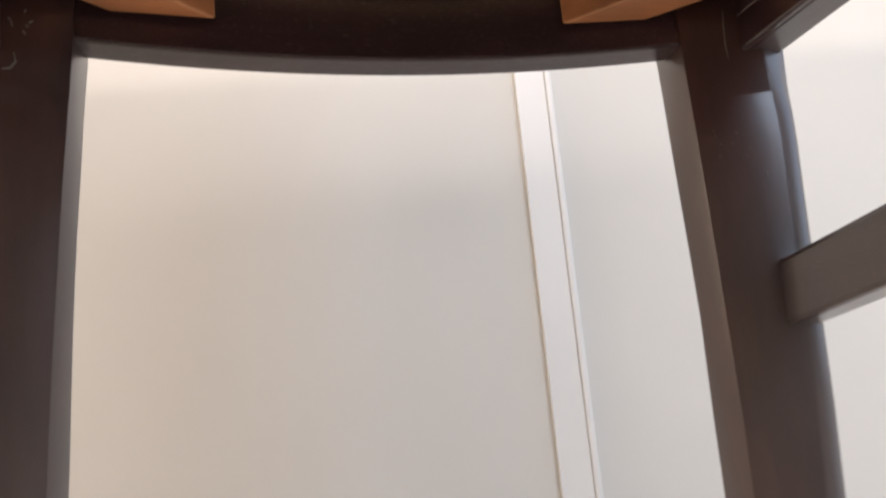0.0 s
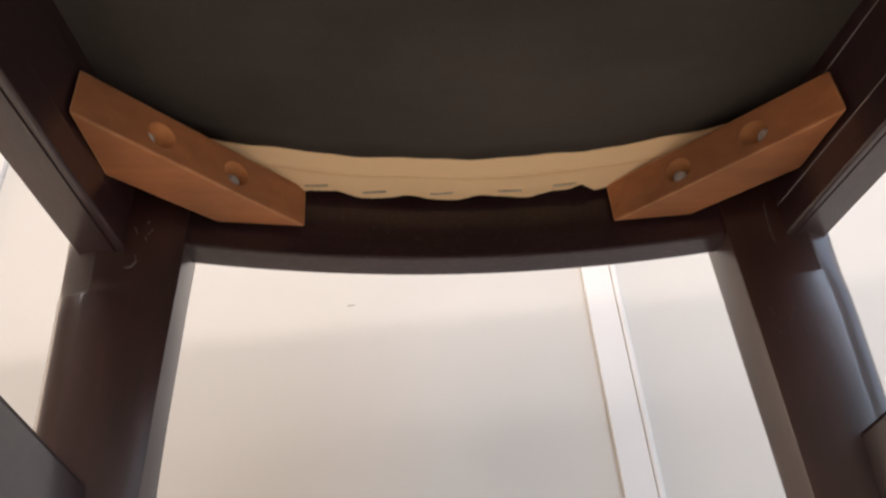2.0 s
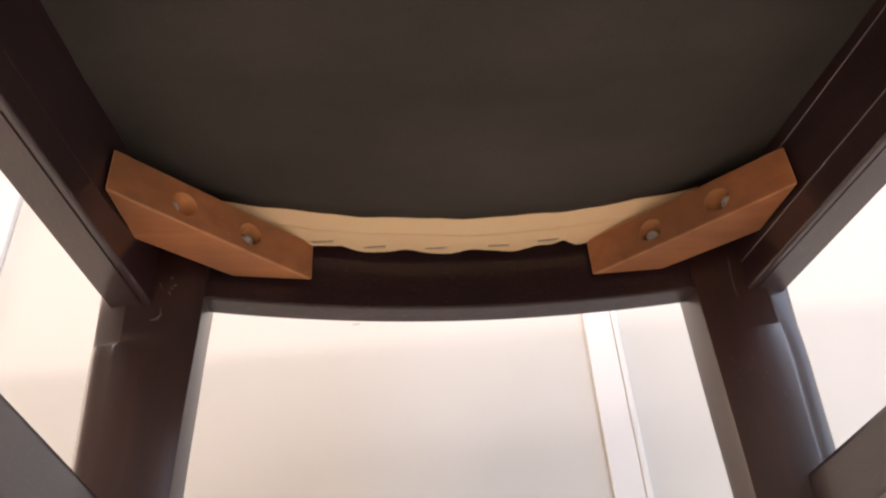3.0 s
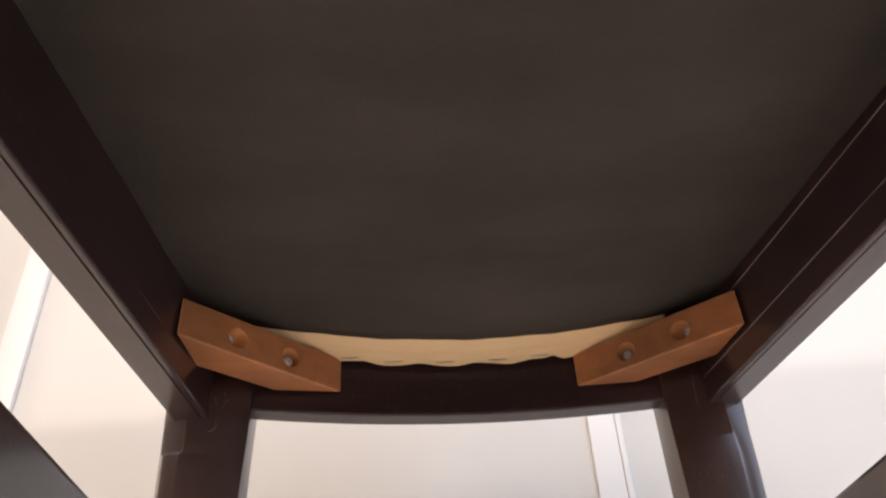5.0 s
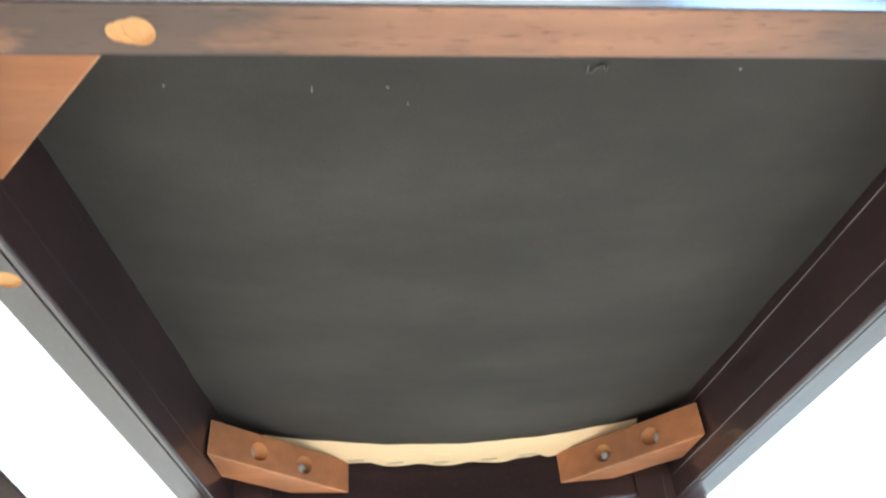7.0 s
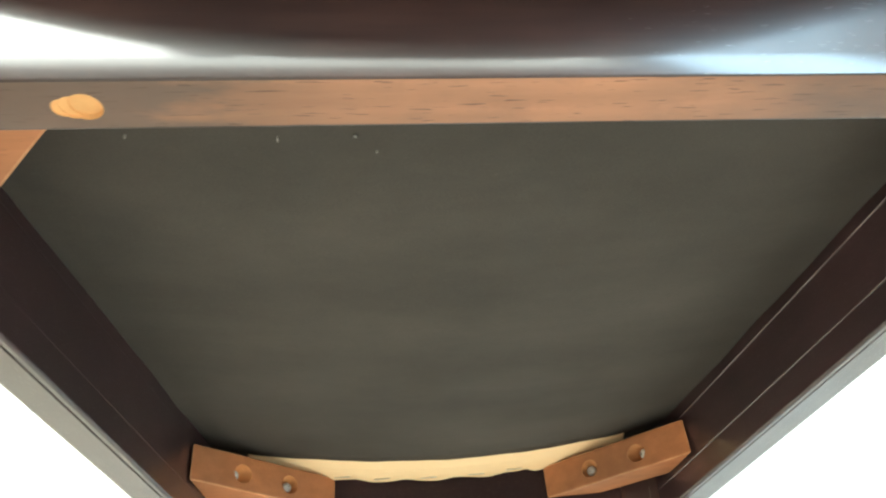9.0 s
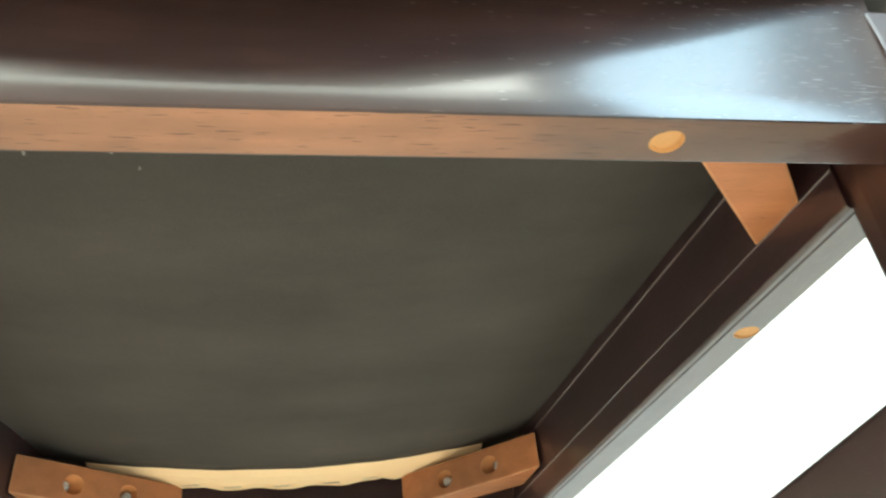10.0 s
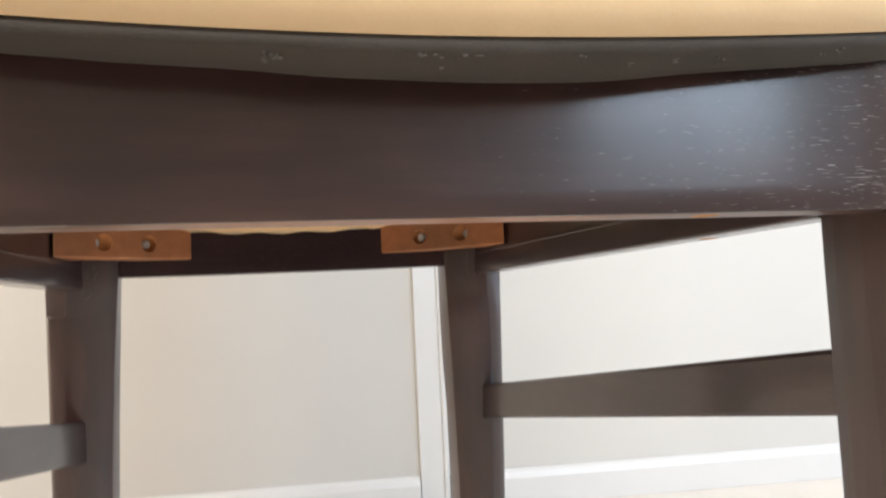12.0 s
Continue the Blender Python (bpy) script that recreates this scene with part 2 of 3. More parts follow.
def empty(name, place, label, category, group=""):
    ob = new(name)
    ob.empty_display_size = 0.05
    ob.location = place
    return tagged(ob, label, category, group)


def rings(sections, bevel=0.0, closed=False):
    """A solid lofted through rings of points, with softened edges."""
    bm = bmesh.new()
    loops = [[bm.verts.new(p) for p in s] for s in sections]
    for a, b in zip(loops, loops[1:]):
        for i in range(len(a)):
            j = (i + 1) % len(a)
            bm.faces.new((a[i], a[j], b[j], b[i]))
    if not closed:
        bm.faces.new(loops[0][::-1])
        bm.faces.new(loops[-1])
    bmesh.ops.recalc_face_normals(bm, faces=bm.faces)
    if bevel:
        sharp = [e for e in bm.edges if len(e.link_faces) == 2 and e.calc_face_angle(0) > radians(35)]
        bmesh.ops.bevel(bm, geom=sharp, offset=bevel, segments=2, profile=0.6, affect="EDGES", clamp_overlap=True)
    return bm


def prism(poly, z0, z1, bevel=0.0):
    return rings([[(x, y, z0) for x, y in poly], [(x, y, z1) for x, y in poly]], bevel)


def room_box(u0, u1, v0, v1, z0, z1, bevel=0.0):
    poly = [room(u, v, 0) for u, v in ((u0, v0), (u1, v0), (u1, v1), (u0, v1))]
    return prism([(p.x, p.y) for p in poly], z0, z1, bevel)


def cylinder(place, way, radius, depth, sides=20, taper=1.0):
    """A solid rod from a place along a way."""
    way = Vector(way).normalized()
    q = way.to_track_quat("Z", "Y")
    return rings([[Vector(place) + q @ Vector((r * math.cos(2 * math.pi * i / sides), r * math.sin(2 * math.pi * i / sides), d))
                   for i in range(sides)] for r, d in ((radius, 0), (radius * taper, depth))])


def bored(bm, cutters, inside):
    """The solid with holes cut by the given solids; faces within a cutter's reach (place, radius) take the second material."""
    me = bpy.data.meshes.new("solid")
    bm.to_mesh(me)
    bm.free()
    ob = new("solid", me)
    for c in cutters:
        cm = bpy.data.meshes.new("cutter")
        bmesh.ops.recalc_face_normals(c, faces=c.faces)
        c.to_mesh(cm)
        c.free()
        co = new("cutter", cm)
        mod = ob.modifiers.new("cut", "BOOLEAN")
        mod.operation, mod.object, mod.solver = "DIFFERENCE", co, "EXACT"
    baked = bpy.data.meshes.new_from_object(ob.evaluated_get(bpy.context.evaluated_depsgraph_get()))
    for mod in ob.modifiers:
        bpy.data.objects.remove(mod.object)
    bpy.data.objects.remove(ob)
    out = bmesh.new()
    out.from_mesh(baked)
    for f in out.faces:
        c = f.calc_center_median()
        for place, way, radius in inside:
            off = c - Vector(place)
            along = off.dot(Vector(way).normalized())
            if 0.0086 > along > 0.0009 and (off - Vector(way).normalized() * along).length < radius * 1.02:
                f.material_index = 1
    return out


# ---- the room ----
FAR = 0.16


def setting(name, bm, mat, label, category):
    return tagged(part(name, bm, mat, None), label, category, kind="structure")


setting("floor", room_box(WEST_U - FAR, EAST_U + FAR, SOUTH_V - FAR, FAR, FLOOR_Z - 0.1, FLOOR_Z), M_FLOOR,
        "pale cream tiled floor under the chair", "floor")
setting("ceiling", room_box(WEST_U - FAR, EAST_U + FAR, SOUTH_V - FAR, FAR, CEIL_Z, CEIL_Z + 0.1), M_CEIL, "plain white painted ceiling", "ceiling")
wall_north = setting("wall_north", room_box(WEST_U - FAR, EAST_U + FAR, 0, FAR, FLOOR_Z, CEIL_Z), M_WALL,
                     "cream white painted wall with narrow upright battens", "wall")


def holed_wall(name, lo, hi, along, a0, a1, openings, label, mat=M_WALL):
    """A wall with openings (from, to, sill, head) through it, from blocks between, below and above them."""
    blocks, edge = [], a0
    for o0, o1, z0, z1 in openings:
        blocks += [(edge, o0, FLOOR_Z, CEIL_Z), (o0, o1, FLOOR_Z, z0), (o0, o1, z1, CEIL_Z)]
        edge = o1
    blocks.append((edge, a1, FLOOR_Z, CEIL_Z))
    bm = bmesh.new()
    for b0, b1, c0, c1 in blocks:
        piece = room_box(b0, b1, lo, hi, c0, c1) if along == "u" else room_box(lo, hi, b0, b1, c0, c1)
        me = bpy.data.meshes.new("piece")
        piece.to_mesh(me)
        piece.free()
        bm.from_mesh(me)
    return setting(name, bm, mat, label, "wall")


holed_wall("wall_south", SOUTH_V - FAR, SOUTH_V, "u", WEST_U - FAR, EAST_U + FAR, (*((*w, *WIN_Z) for w in WINS_S), DOOR_S), "pale taupe painted wall with window openings", M_TAUPE)
holed_wall("wall_west", WEST_U - FAR, WEST_U, "v", SOUTH_V, 0, (FILL_W,), "cream white wall with an added opening for fill light")
holed_wall("wall_east", EAST_U, EAST_U + FAR, "v", SOUTH_V, 0, (WIN_E,), "cream white wall with a glazed door opening")


def window_unit(name, along, at, o0, o1, z0, z1, bars, label):
    """A white frame with upright bars in an opening."""
    place = room((o0 + o1) / 2, at, z0) if along == "u" else room(at, (o0 + o1) / 2, z0)
    ob = tagged(empty(name, place, label, "window"), kind="structure")
    t, w = 0.03, 0.055 if z1 - z0 > 0.5 else 0.02
    def bar(a0, a1, c0, c1, what):
        bm = room_box(a0, a1, at - t, at + t, c0, c1, 0.004) if along == "u" else room_box(at - t, at + t, a0, a1, c0, c1, 0.004)
        part(what, bm, M_TRIM, ob)
    bar(o0, o0 + w, z0, z1, "window_frame")
    bar(o1 - w, o1, z0, z1, "window_frame")
    bar(o0 + w, o1 - w, z0, z0 + w, "window_frame")
    bar(o0 + w, o1 - w, z1 - w, z1, "window_frame")
    for b in bars:
        bar(b - 0.03, b + 0.03, z0 + w, z1 - w, "mullion")
    return ob


window_unit("window_1", "u", SOUTH_V - 0.03, *WINS_S[0], *WIN_Z, (), "white framed window")
window_unit("window_2", "u", SOUTH_V - 0.03, *DOOR_S, (), "tall white framed window")
# frame of the added opening that holds the warm fill lamp
window_unit("fill_opening", "v", WEST_U - 0.03, *FILL_W, (), "white framed opening added for warm fill light")
window_unit("door_1", "v", EAST_U + 0.03, *WIN_E, (-0.82,), "white framed glazed door")


def batten(u0, width):
    """An upright trim strip on the rear wall: a flat board and a raised bead along its right edge."""
    ob = tagged(empty("batten", room(u0, 0, FLOOR_Z), "narrow white gloss upright trim strip on the wall", "trim"), kind="structure")
    part("board", room_box(u0, u0 + width * 0.86, -0.009, 0.0, 0.0, CEIL_Z - 0.01, 0.0012), M_TRIM, ob)
    part("bead", room_box(u0 + width * 0.87, u0 + width * 1.06, -0.012, 0.0, 0.0, CEIL_Z - 0.01, 0.003), M_TRIM, ob)
    return ob


batten(0.0, 0.0465)
batten(-0.9855, 0.0480)


def skirting(u0, u1):
    prof = [(0.0, 0.0), (-0.013, 0.0), (-0.013, 0.046), (-0.009, 0.056), (-0.004, 0.061), (0.0, 0.061)]
    bm = rings([[room(u, v, FLOOR_Z + z) for v, z in prof] for u in (u0, u1)], 0.001)
    setting("baseboard", bm, M_TRIM, "low white painted baseboard along the wall", "baseboard")


skirting(WEST_U, -0.9885)
skirting(-0.931, -0.002)
skirting(0.0515, EAST_U)
# a small scuff on the wall above the chair's rail
tagged(part("wall_scuff", room_box(-0.345, -0.334, -0.0008, 0.0, 0.7180, 0.7202), M_MARK, None), "small grey scuff mark on the wall", "scuff")

# ---- the dining chair ----
ZR = 0.385                       # underside of the seat frame
BACK_Y = 0.4185                  # middle of the curved back rail's face


def seat_z(x):
    """The underside of the seat, which dips towards its middle."""
    return 0.4298 + 0.0115 * (x / 0.19) ** 2


def back_face(x):
    return BACK_Y - 0.0175 * (x / 0.142) ** 2


chair = empty("dining_chair", (0.0, 0.18, FLOOR_Z), "espresso-stained wooden dining chair with a cream upholstered seat", "chair")


def side_x(y, s, inner=True):
    """Half the seat frame's width inside or outside a side rail."""
    if s > 0:
        return 0.2110 - 0.1010 * y if inner else 0.2326 - 0.0960 * y
    return 0.2151 - 0.1150 * y if inner else 0.2374 - 0.1120 * y


def grid_solid(xs, ys, low, high, bevel=0.0):
    """A closed slab over a grid: low and high give points for (i, j)."""
    bm = bmesh.new()
    lo = [[bm.verts.new(low(x, y)) for y in ys] for x in xs]
    hi = [[bm.verts.new(high(x, y)) for y in ys] for x in xs]
    for i in range(len(xs) - 1):
        for j in range(len(ys) - 1):
            bm.faces.new((lo[i][j], lo[i][j + 1], lo[i + 1][j + 1], lo[i + 1][j]))
            bm.faces.new((hi[i][j], hi[i + 1][j], hi[i + 1][j + 1], hi[i][j + 1]))
    edge = [(i, 0) for i in range(len(xs))] + [(len(xs) - 1, j) for j in range(1, len(ys))]
    edge += [(i, len(ys) - 1) for i in range(len(xs) - 2, -1, -1)] + [(0, j) for j in range(len(ys) - 2, 0, -1)]
    for (a, b), (c, d) in zip(edge, edge[1:] + edge[:1]):
        bm.faces.new((lo[a][b], lo[c][d], hi[c][d], hi[a][b]))
    return bm


def steps(a, b, n):
    return [a + (b - a) * i / (n - 1) for i in range(n)]


def back_leg(s):
    """A rear leg that kicks back below the seat: turned a little outward, its outer corner rounded, and cut flat just below the side rail;
    above the seat it leans back as the post of the back."""
    # height, front inner edge (left, right), its depth; rear inner edge (left, right), its depth
    rows = [(FLOOR_Z, 0.1650, 0.1660, 0.4440, 0.1620, 0.1630, 0.4670), (0.10, 0.1585, 0.1595, 0.4280, 0.1560, 0.1570, 0.4505),
            (0.20, 0.1536, 0.1550, 0.4165, 0.1502, 0.1510, 0.4365), (0.25, 0.1516, 0.1530, 0.4124, 0.1484, 0.1488, 0.4300), (0.28, 0.1502, 0.1520, 0.4105, 0.1472, 0.1468, 0.4268),
            (0.30, 0.1492, 0.1511, 0.4089, 0.1464, 0.1457, 0.4255), (0.330, 0.1473, 0.1494, 0.4060, 0.1452, 0.1450, 0.4250), (0.344, 0.1462, 0.1484, 0.4044, 0.1448, 0.1450, 0.4252),
            (0.3535, 0.1455, 0.1478, 0.4033, 0.1446, 0.1451, 0.4255), (0.3548, 0.1454, 0.1477, 0.4032, 0.1446, 0.1451, 0.4255), (0.362, 0.1447, 0.1471, 0.4022, 0.1444, 0.1452, 0.4258),
            (0.372, 0.1440, 0.1463, 0.4008, 0.1441, 0.1453, 0.4262), (0.385, 0.1430, 0.1452, 0.3988, 0.1436, 0.1455, 0.4268),
            (0.44, 0.1430, 0.1452, 0.3960, 0.1440, 0.1455, 0.4330), (0.60, 0.1600, 0.1600, 0.4250, 0.1600, 0.1600, 0.4570), (0.74, 0.1720, 0.1720, 0.4520, 0.1720, 0.1720, 0.4800)]
    secs = []
    for z, left_in, right_in, y, left_back, right_back, yb in rows:
        xi, xb, xo = (right_in, right_back, 0.1985) if s > 0 else (left_in, left_back, 0.2002)
        xo += max(0.0, z - 0.44) * 0.03 - 0.0009 * min(1.0, (z - 0.30) / 0.1) ** 2 * (z > 0.30)
        if s > 0:
            lower = min(1.0, max(0.0, (0.385 - z) / 0.05))
            xi, y = xi - 0.0015 * lower, y - 0.0030 * lower
        ahead = 0.0130 if s > 0 else 0.0088              # how far the face comes forward at its outer end
        rx, ry = 0.0145, 0.0075
        yf = y - ahead
        # the flat begins with an edge on one leg, softly on the other
        flat = min(0.8 if s < 0 else 1.0, max(0.0, (z - 0.3535) / 0.0013 * 0.8 if s < 0 else (z - 0.340) / 0.025 * 0.6)) if z < 0.43 else 0.0
        xo += (0.0003 if s < 0 else 0.0012) * flat
        arc = []
        for k in range(11):
            q = radians(9 * k)
            ax, ay = xo - rx + rx * math.sin(q), yf + ry - ry * math.cos(q)
            bx, by = xo - 0.0175 * (1 - k / 10), yf + 0.0076 * k / 10
            arc.append((ax + (bx - ax) * flat, ay + (by - ay) * flat))
        secs.append([(s * xi, y, z), (s * (xi + 0.012), y - ahead * 0.45, z), *((s * ax, ay, z) for ax, ay in arc), (s * xo, yb - ahead * 0.5, z), (s * xb, yb, z)])
    ob = part("back_leg", rings(secs, 0.0015), M_DARK_Z, chair, smooth=True)
    ob.data.set_sharp_from_angle(angle=radians(24))
    return ob


def front_leg(s):
    secs = []
    for z, k in ((FLOOR_Z, 0.006), (0.20, 0.003), (0.36, 0.0), (0.436, 0.0)):
        secs.append([(s * (0.2086 + k), -0.0580 + k, z), (s * 0.2300, -0.0580 + k, z), (s * 0.2370, -0.0530 + k, z), (s * 0.2370, -0.0090, z),
                     (s * (0.2142 + k * 0.6), -0.0090, z), (s * (0.2112 + k * 0.8), -0.0200, z), (s * (0.2090 + k), -0.0380, z)])
    return part("front_leg", rings(secs, 0.0016), M_DARK_Z, chair, smooth=False)


def side_rail(s):
    """A side rail with a fine step along its inner face and a bored screw hole in its underside."""
    secs = []
    for y in steps(-0.010, 0.412, 9):
        xi, xo = side_x(y, s), side_x(y, s, False)
        e = 1.0 if s > 0 else 0.25
        top = seat_z(xi) + 0.0005
        fall = -0.0225 * y                       # the rail falls a little to the rear
        inner = ((0.0008 * e, 0.4370), (-0.0001 * e, 0.4365), (-0.0001 * e, 0.4361), (0.0003 * e, 0.4356), (0.0004 * e, 0.4043), (-0.0002 * e, 0.4037),
                 (-0.0002 * e, 0.4033), (0.0001, 0.4028), (0.0, ZR + 0.0016))
        foot = ((0.0004, ZR + 0.0006), (0.0013, ZR + 0.0001), (0.0036, ZR), (0.0039, ZR + 0.0010), (0.0044, ZR + 0.0010), (0.0048, ZR))   # a flat bead and a fine quirk
        secs.append([(s * (xo - 0.0012), y, ZR + fall), (s * xo, y, ZR + 0.0012 + fall), (s * xo, y, top), (s * (xi + 0.0010 * e), y, top),
                     *((s * (xi + dx), y, z + fall) for dx, z in inner + foot)])
    bm = rings(secs)
    for f in bm.faces:
        z = f.calc_center_median().z + 0.0225 * f.calc_center_median().y
        if s > 0 and (abs(z - 0.4363) < 0.0003 or abs(z - 0.4035) < 0.0003):
            f.material_index = 2
    at, up = (s * 0.2162, 0.0832, ZR - 0.006), (s * 0.15, 0, 1)
    bm = bored(bm, [cylinder(at, up, 0.0058, 0.0055, 24)], [((s * 0.2165, 0.0832, ZR - 0.0036), up, 0.0062)])
    for f in bm.faces:
        if f.material_index == 1 and f.calc_area() > 1.5e-4:
            f.material_index = 0
    return part("side_rail", bm, (M_DARK_Y, M_PLUG, M_EDGE), chair)


def front_rail():
    xs = steps(-0.2120, 0.2120, 25)
    zf = ZR - 0.0010
    secs = []
    for x in xs:
        h = seat_z(x) + 0.006 - zf
        face = [(x, -0.0562 - 0.0022 * k * k, zf + k * h) for k in (1.0, 0.88, 0.76, 0.64, 0.5, 0.36, 0.18)]     # its face comes forward a little to the top
        secs.append([(x, -0.0562, zf), (x, -0.0360, zf), (x, -0.0360, zf + h), *face])
    bm = rings(secs, 0.0009)
    cut, inside = [], []
    for x, shape in ((-0.1312, ((0.0, 0.0052, 0.0018), (-0.0034, 0.0046, 0.0010), (-0.0062, 0.0037, 0.0006))), (0.1282, ((0.0, 0.0052, 0.0016), (-0.0016, 0.0047, 0.0009)))):
        for dx, radius, depth in shape:               # a shallow bored spot, chipped to one side
            cut.append(cylinder((x + dx, -0.0455 - 0.05 * dx, zf - 0.002), (0, 0, 1), radius * 1.12, 0.002 + depth, 24, 0.80))
            inside.append(((x + dx, -0.0455, zf - 0.0012), (0, 0, 1), radius * 1.15))
    bm = bored(bm, cut, inside)
    for f in bm.faces:
        if f.normal.z < -0.97 and f.calc_center_median().z < zf + 0.0002:
            f.material_index = 2
    ob = part("front_rail", bm, (M_APRON, M_PLUG, M_BARE_X), chair, "front rail with a thinly stained reddish underside", smooth=True)
    ob.data.set_sharp_from_angle(angle=radians(20))
    return ob


def back_rail():
    secs = []
    for x in steps(-0.146, 0.146, 25):
        y = back_face(x)
        secs.append([(x, y, ZR), (x, y + 0.0182, ZR), (x, y + 0.0182, seat_z(x) + 0.03), (x, y, seat_z(x) - 0.0003)])
    return part("back_rail", rings(secs, 0.0016), M_DARK_X, chair, "bowed back rail", smooth=False)


def stretcher(s):
    """A side stretcher that falls towards the rear leg."""
    secs = []
    x0, x1, z0, z1, h = (0.2182, 0.1766, 0.3237, 0.2704, 0.0318) if s > 0 else (0.2178, 0.1728, 0.3220, 0.2660, 0.0342)
    for y in steps(-0.012, 0.416, 6):
        xi, zt = x0 + (x1 - x0) * y / 0.4, z0 + (z1 - z0) * y / 0.4
        secs.append([(s * xi, y, zt), (s * (xi + 0.019), y, zt), (s * (xi + 0.019), y, zt - h), (s * xi, y, zt - h)])
    return part("stretcher", rings(secs, 0.0026), M_DARK_Y, chair)


def screw(parent, place, way):
    """A cross-head wood screw at the bottom of its hole."""
    way = Vector(way).normalized()
    q = way.to_track_quat("Z", "Y")
    body = rings([[Vector(place) + q @ Vector((r * math.cos(math.pi * i / 9), r * math.sin(math.pi * i / 9), d)) for i in range(18)]
                  for r, d in ((0.0011, 0.012), (0.0021, 0.0006), (0.0037, 0.0004), (0.0036, -0.0006), (0.0028, -0.0015), (0.0015, -0.0019), (0.0010, -0.0008))])
    ob = part("screw", body, M_ZINC, parent, "steel cross-head screw")
    return ob


def corner_block(s, corners, z0, z1, holes, screws):
    """A four-cornered bracing block with two bored screw holes in its slanting face."""
    bm = prism([(s * x, y) for x, y in corners], z0, z1, 0.0011)
    for f in bm.faces:
        if f.calc_area() < 1.2e-4:
            f.material_index = 2
    a, b = Vector((s * corners[0][0], corners[0][1], 0)), Vector((s * corners[-1][0], corners[-1][1], 0))
    along = (b - a).normalized()
    inward = Vector((-along.y, along.x, 0))
    if inward.dot(Vector((s * (corners[1][0] - corners[0][0]), corners[1][1] - corners[0][1], 0))) < 0:
        inward = -inward
    cut, inside, made = [], [], []
    for (x, y, z), toward in holes:
        way = (inward + along * toward).normalized()
        at = Vector((s * x, y, z))
        # bring the hole's mouth onto the face
        at -= inward * (at - Vector((a.x, a.y, at.z))).dot(inward)
        cut.append(cylinder(at - way * 0.006, way, 0.0085, 0.0150, 24, 0.52))
        inside.append((at - way * 0.0016, way, 0.0085))
        made.append((at + way * 0.0072, way))
    bm = bored(bm, cut, inside)
    ob = part("corner_block", bm, (M_BLOCK, M_BORE, M_ARRIS), chair, "tan hardwood corner block with screw holes")
    for k in screws:
        screw(ob, *made[k])
    return ob


for side in (-1, 1):
    back_leg(side)
    front_leg(side)
    side_rail(side)
    stretcher(side)
front_rail()
back_rail()
for side in (-1, 1):
    inner = 0.0863 if side > 0 else 0.0834
    corner_block(side, [(0.1770, 0.3178), (0.1740, 0.3613), (0.1288, 0.4012), (inner, 0.4066)], 0.3992, 0.4250,
                 [((0.1453, 0.3454, 0.4115), -0.35), ((0.1151, 0.3760, 0.4115), 0.25)], (0, 1))
    corner_block(side, [(0.2090, 0.0430), (0.2118, 0.0119), (0.1755, -0.0355), (0.1390, -0.0355)], 0.4030, 0.4275,
                 [((0.1850, 0.0160, 0.4160), 0.3), ((0.1620, -0.0100, 0.4160), -0.3)], (0, 1))

# the seat: board, cover, hem and cushion


def lip(x):
    """The front edge of the seat, which bows out over the front rail."""
    return -0.0562 - max(0.004, 0.0392 - 0.0202 * (x / 0.19) ** 2)


def seat_half(y):
    return 0.2350 - 0.066 * max(y, -0.05)


def cover_edge(x):
    """The cut rear edge of the black cover, with its ragged waves."""
    return 0.3862 - (0.0140 if x > 0 else 0.0104) * (x / 0.12) ** 2 + 0.0007 * math.sin(x * 95 + 0.7) + 0.0004 * math.sin(x * 213) + 0.0005 * noise.noise(Vector((x * 420, 3.1, 0)))


NU = steps(-1, 1, 61)
NV = [0, 0.004, 0.008, 0.013, 0.018, 0.024, 0.031, *steps(0.037, 0.15, 24), *steps(0.17, 1, 34)]


def tuck(x, y):
    """How far the seat's underside draws up between its padded front lip and the front rail."""
    g = -0.0562 - lip(x)
    up = min(1.0, max(0.0, (y - lip(x) - 0.40 * g) / (0.42 * g)))
    down = min(1.0, max(0.0, (y + 0.037) / 0.008))
    return 0.0050 * (up * up * (3 - 2 * up) - down * down * (3 - 2 * down))


def under(x, y):
    """How the seat's underside departs from its plain dip at the padded front lip: rounded in front, hanging below, drawn up at the rail."""
    roll = min(1.0, max(0.0, 1 - (y - lip(x)) / 0.016))
    hang = min(1.0, max(0.0, (-0.060 - y) / 0.015))
    sag = 0.0032 * max(0.0, 1 - (x / 0.19) ** 2) * hang * hang * (3 - 2 * hang)
    return (0.0039 + (0.010 if x > 0 else 0.018) * x) * roll ** 2 - sag * (1 - 3.5 * max(0.0, x)) + tuck(x, y)


def seat_place(u, v, back, dz, front=0.0, wide=0.0):
    """A place on the seat's underside: u across (-1 to 1), v from the front lip to the rear."""
    y = -0.06 + v * (0.42 + 0.06)
    x = u * (seat_half(y) + wide)
    y0 = lip(x) - front
    y = y0 + v * (back(x) - y0)
    x = u * (seat_half(y) + wide)
    return Vector((x, y, seat_z(x) + dz + under(x, y)))


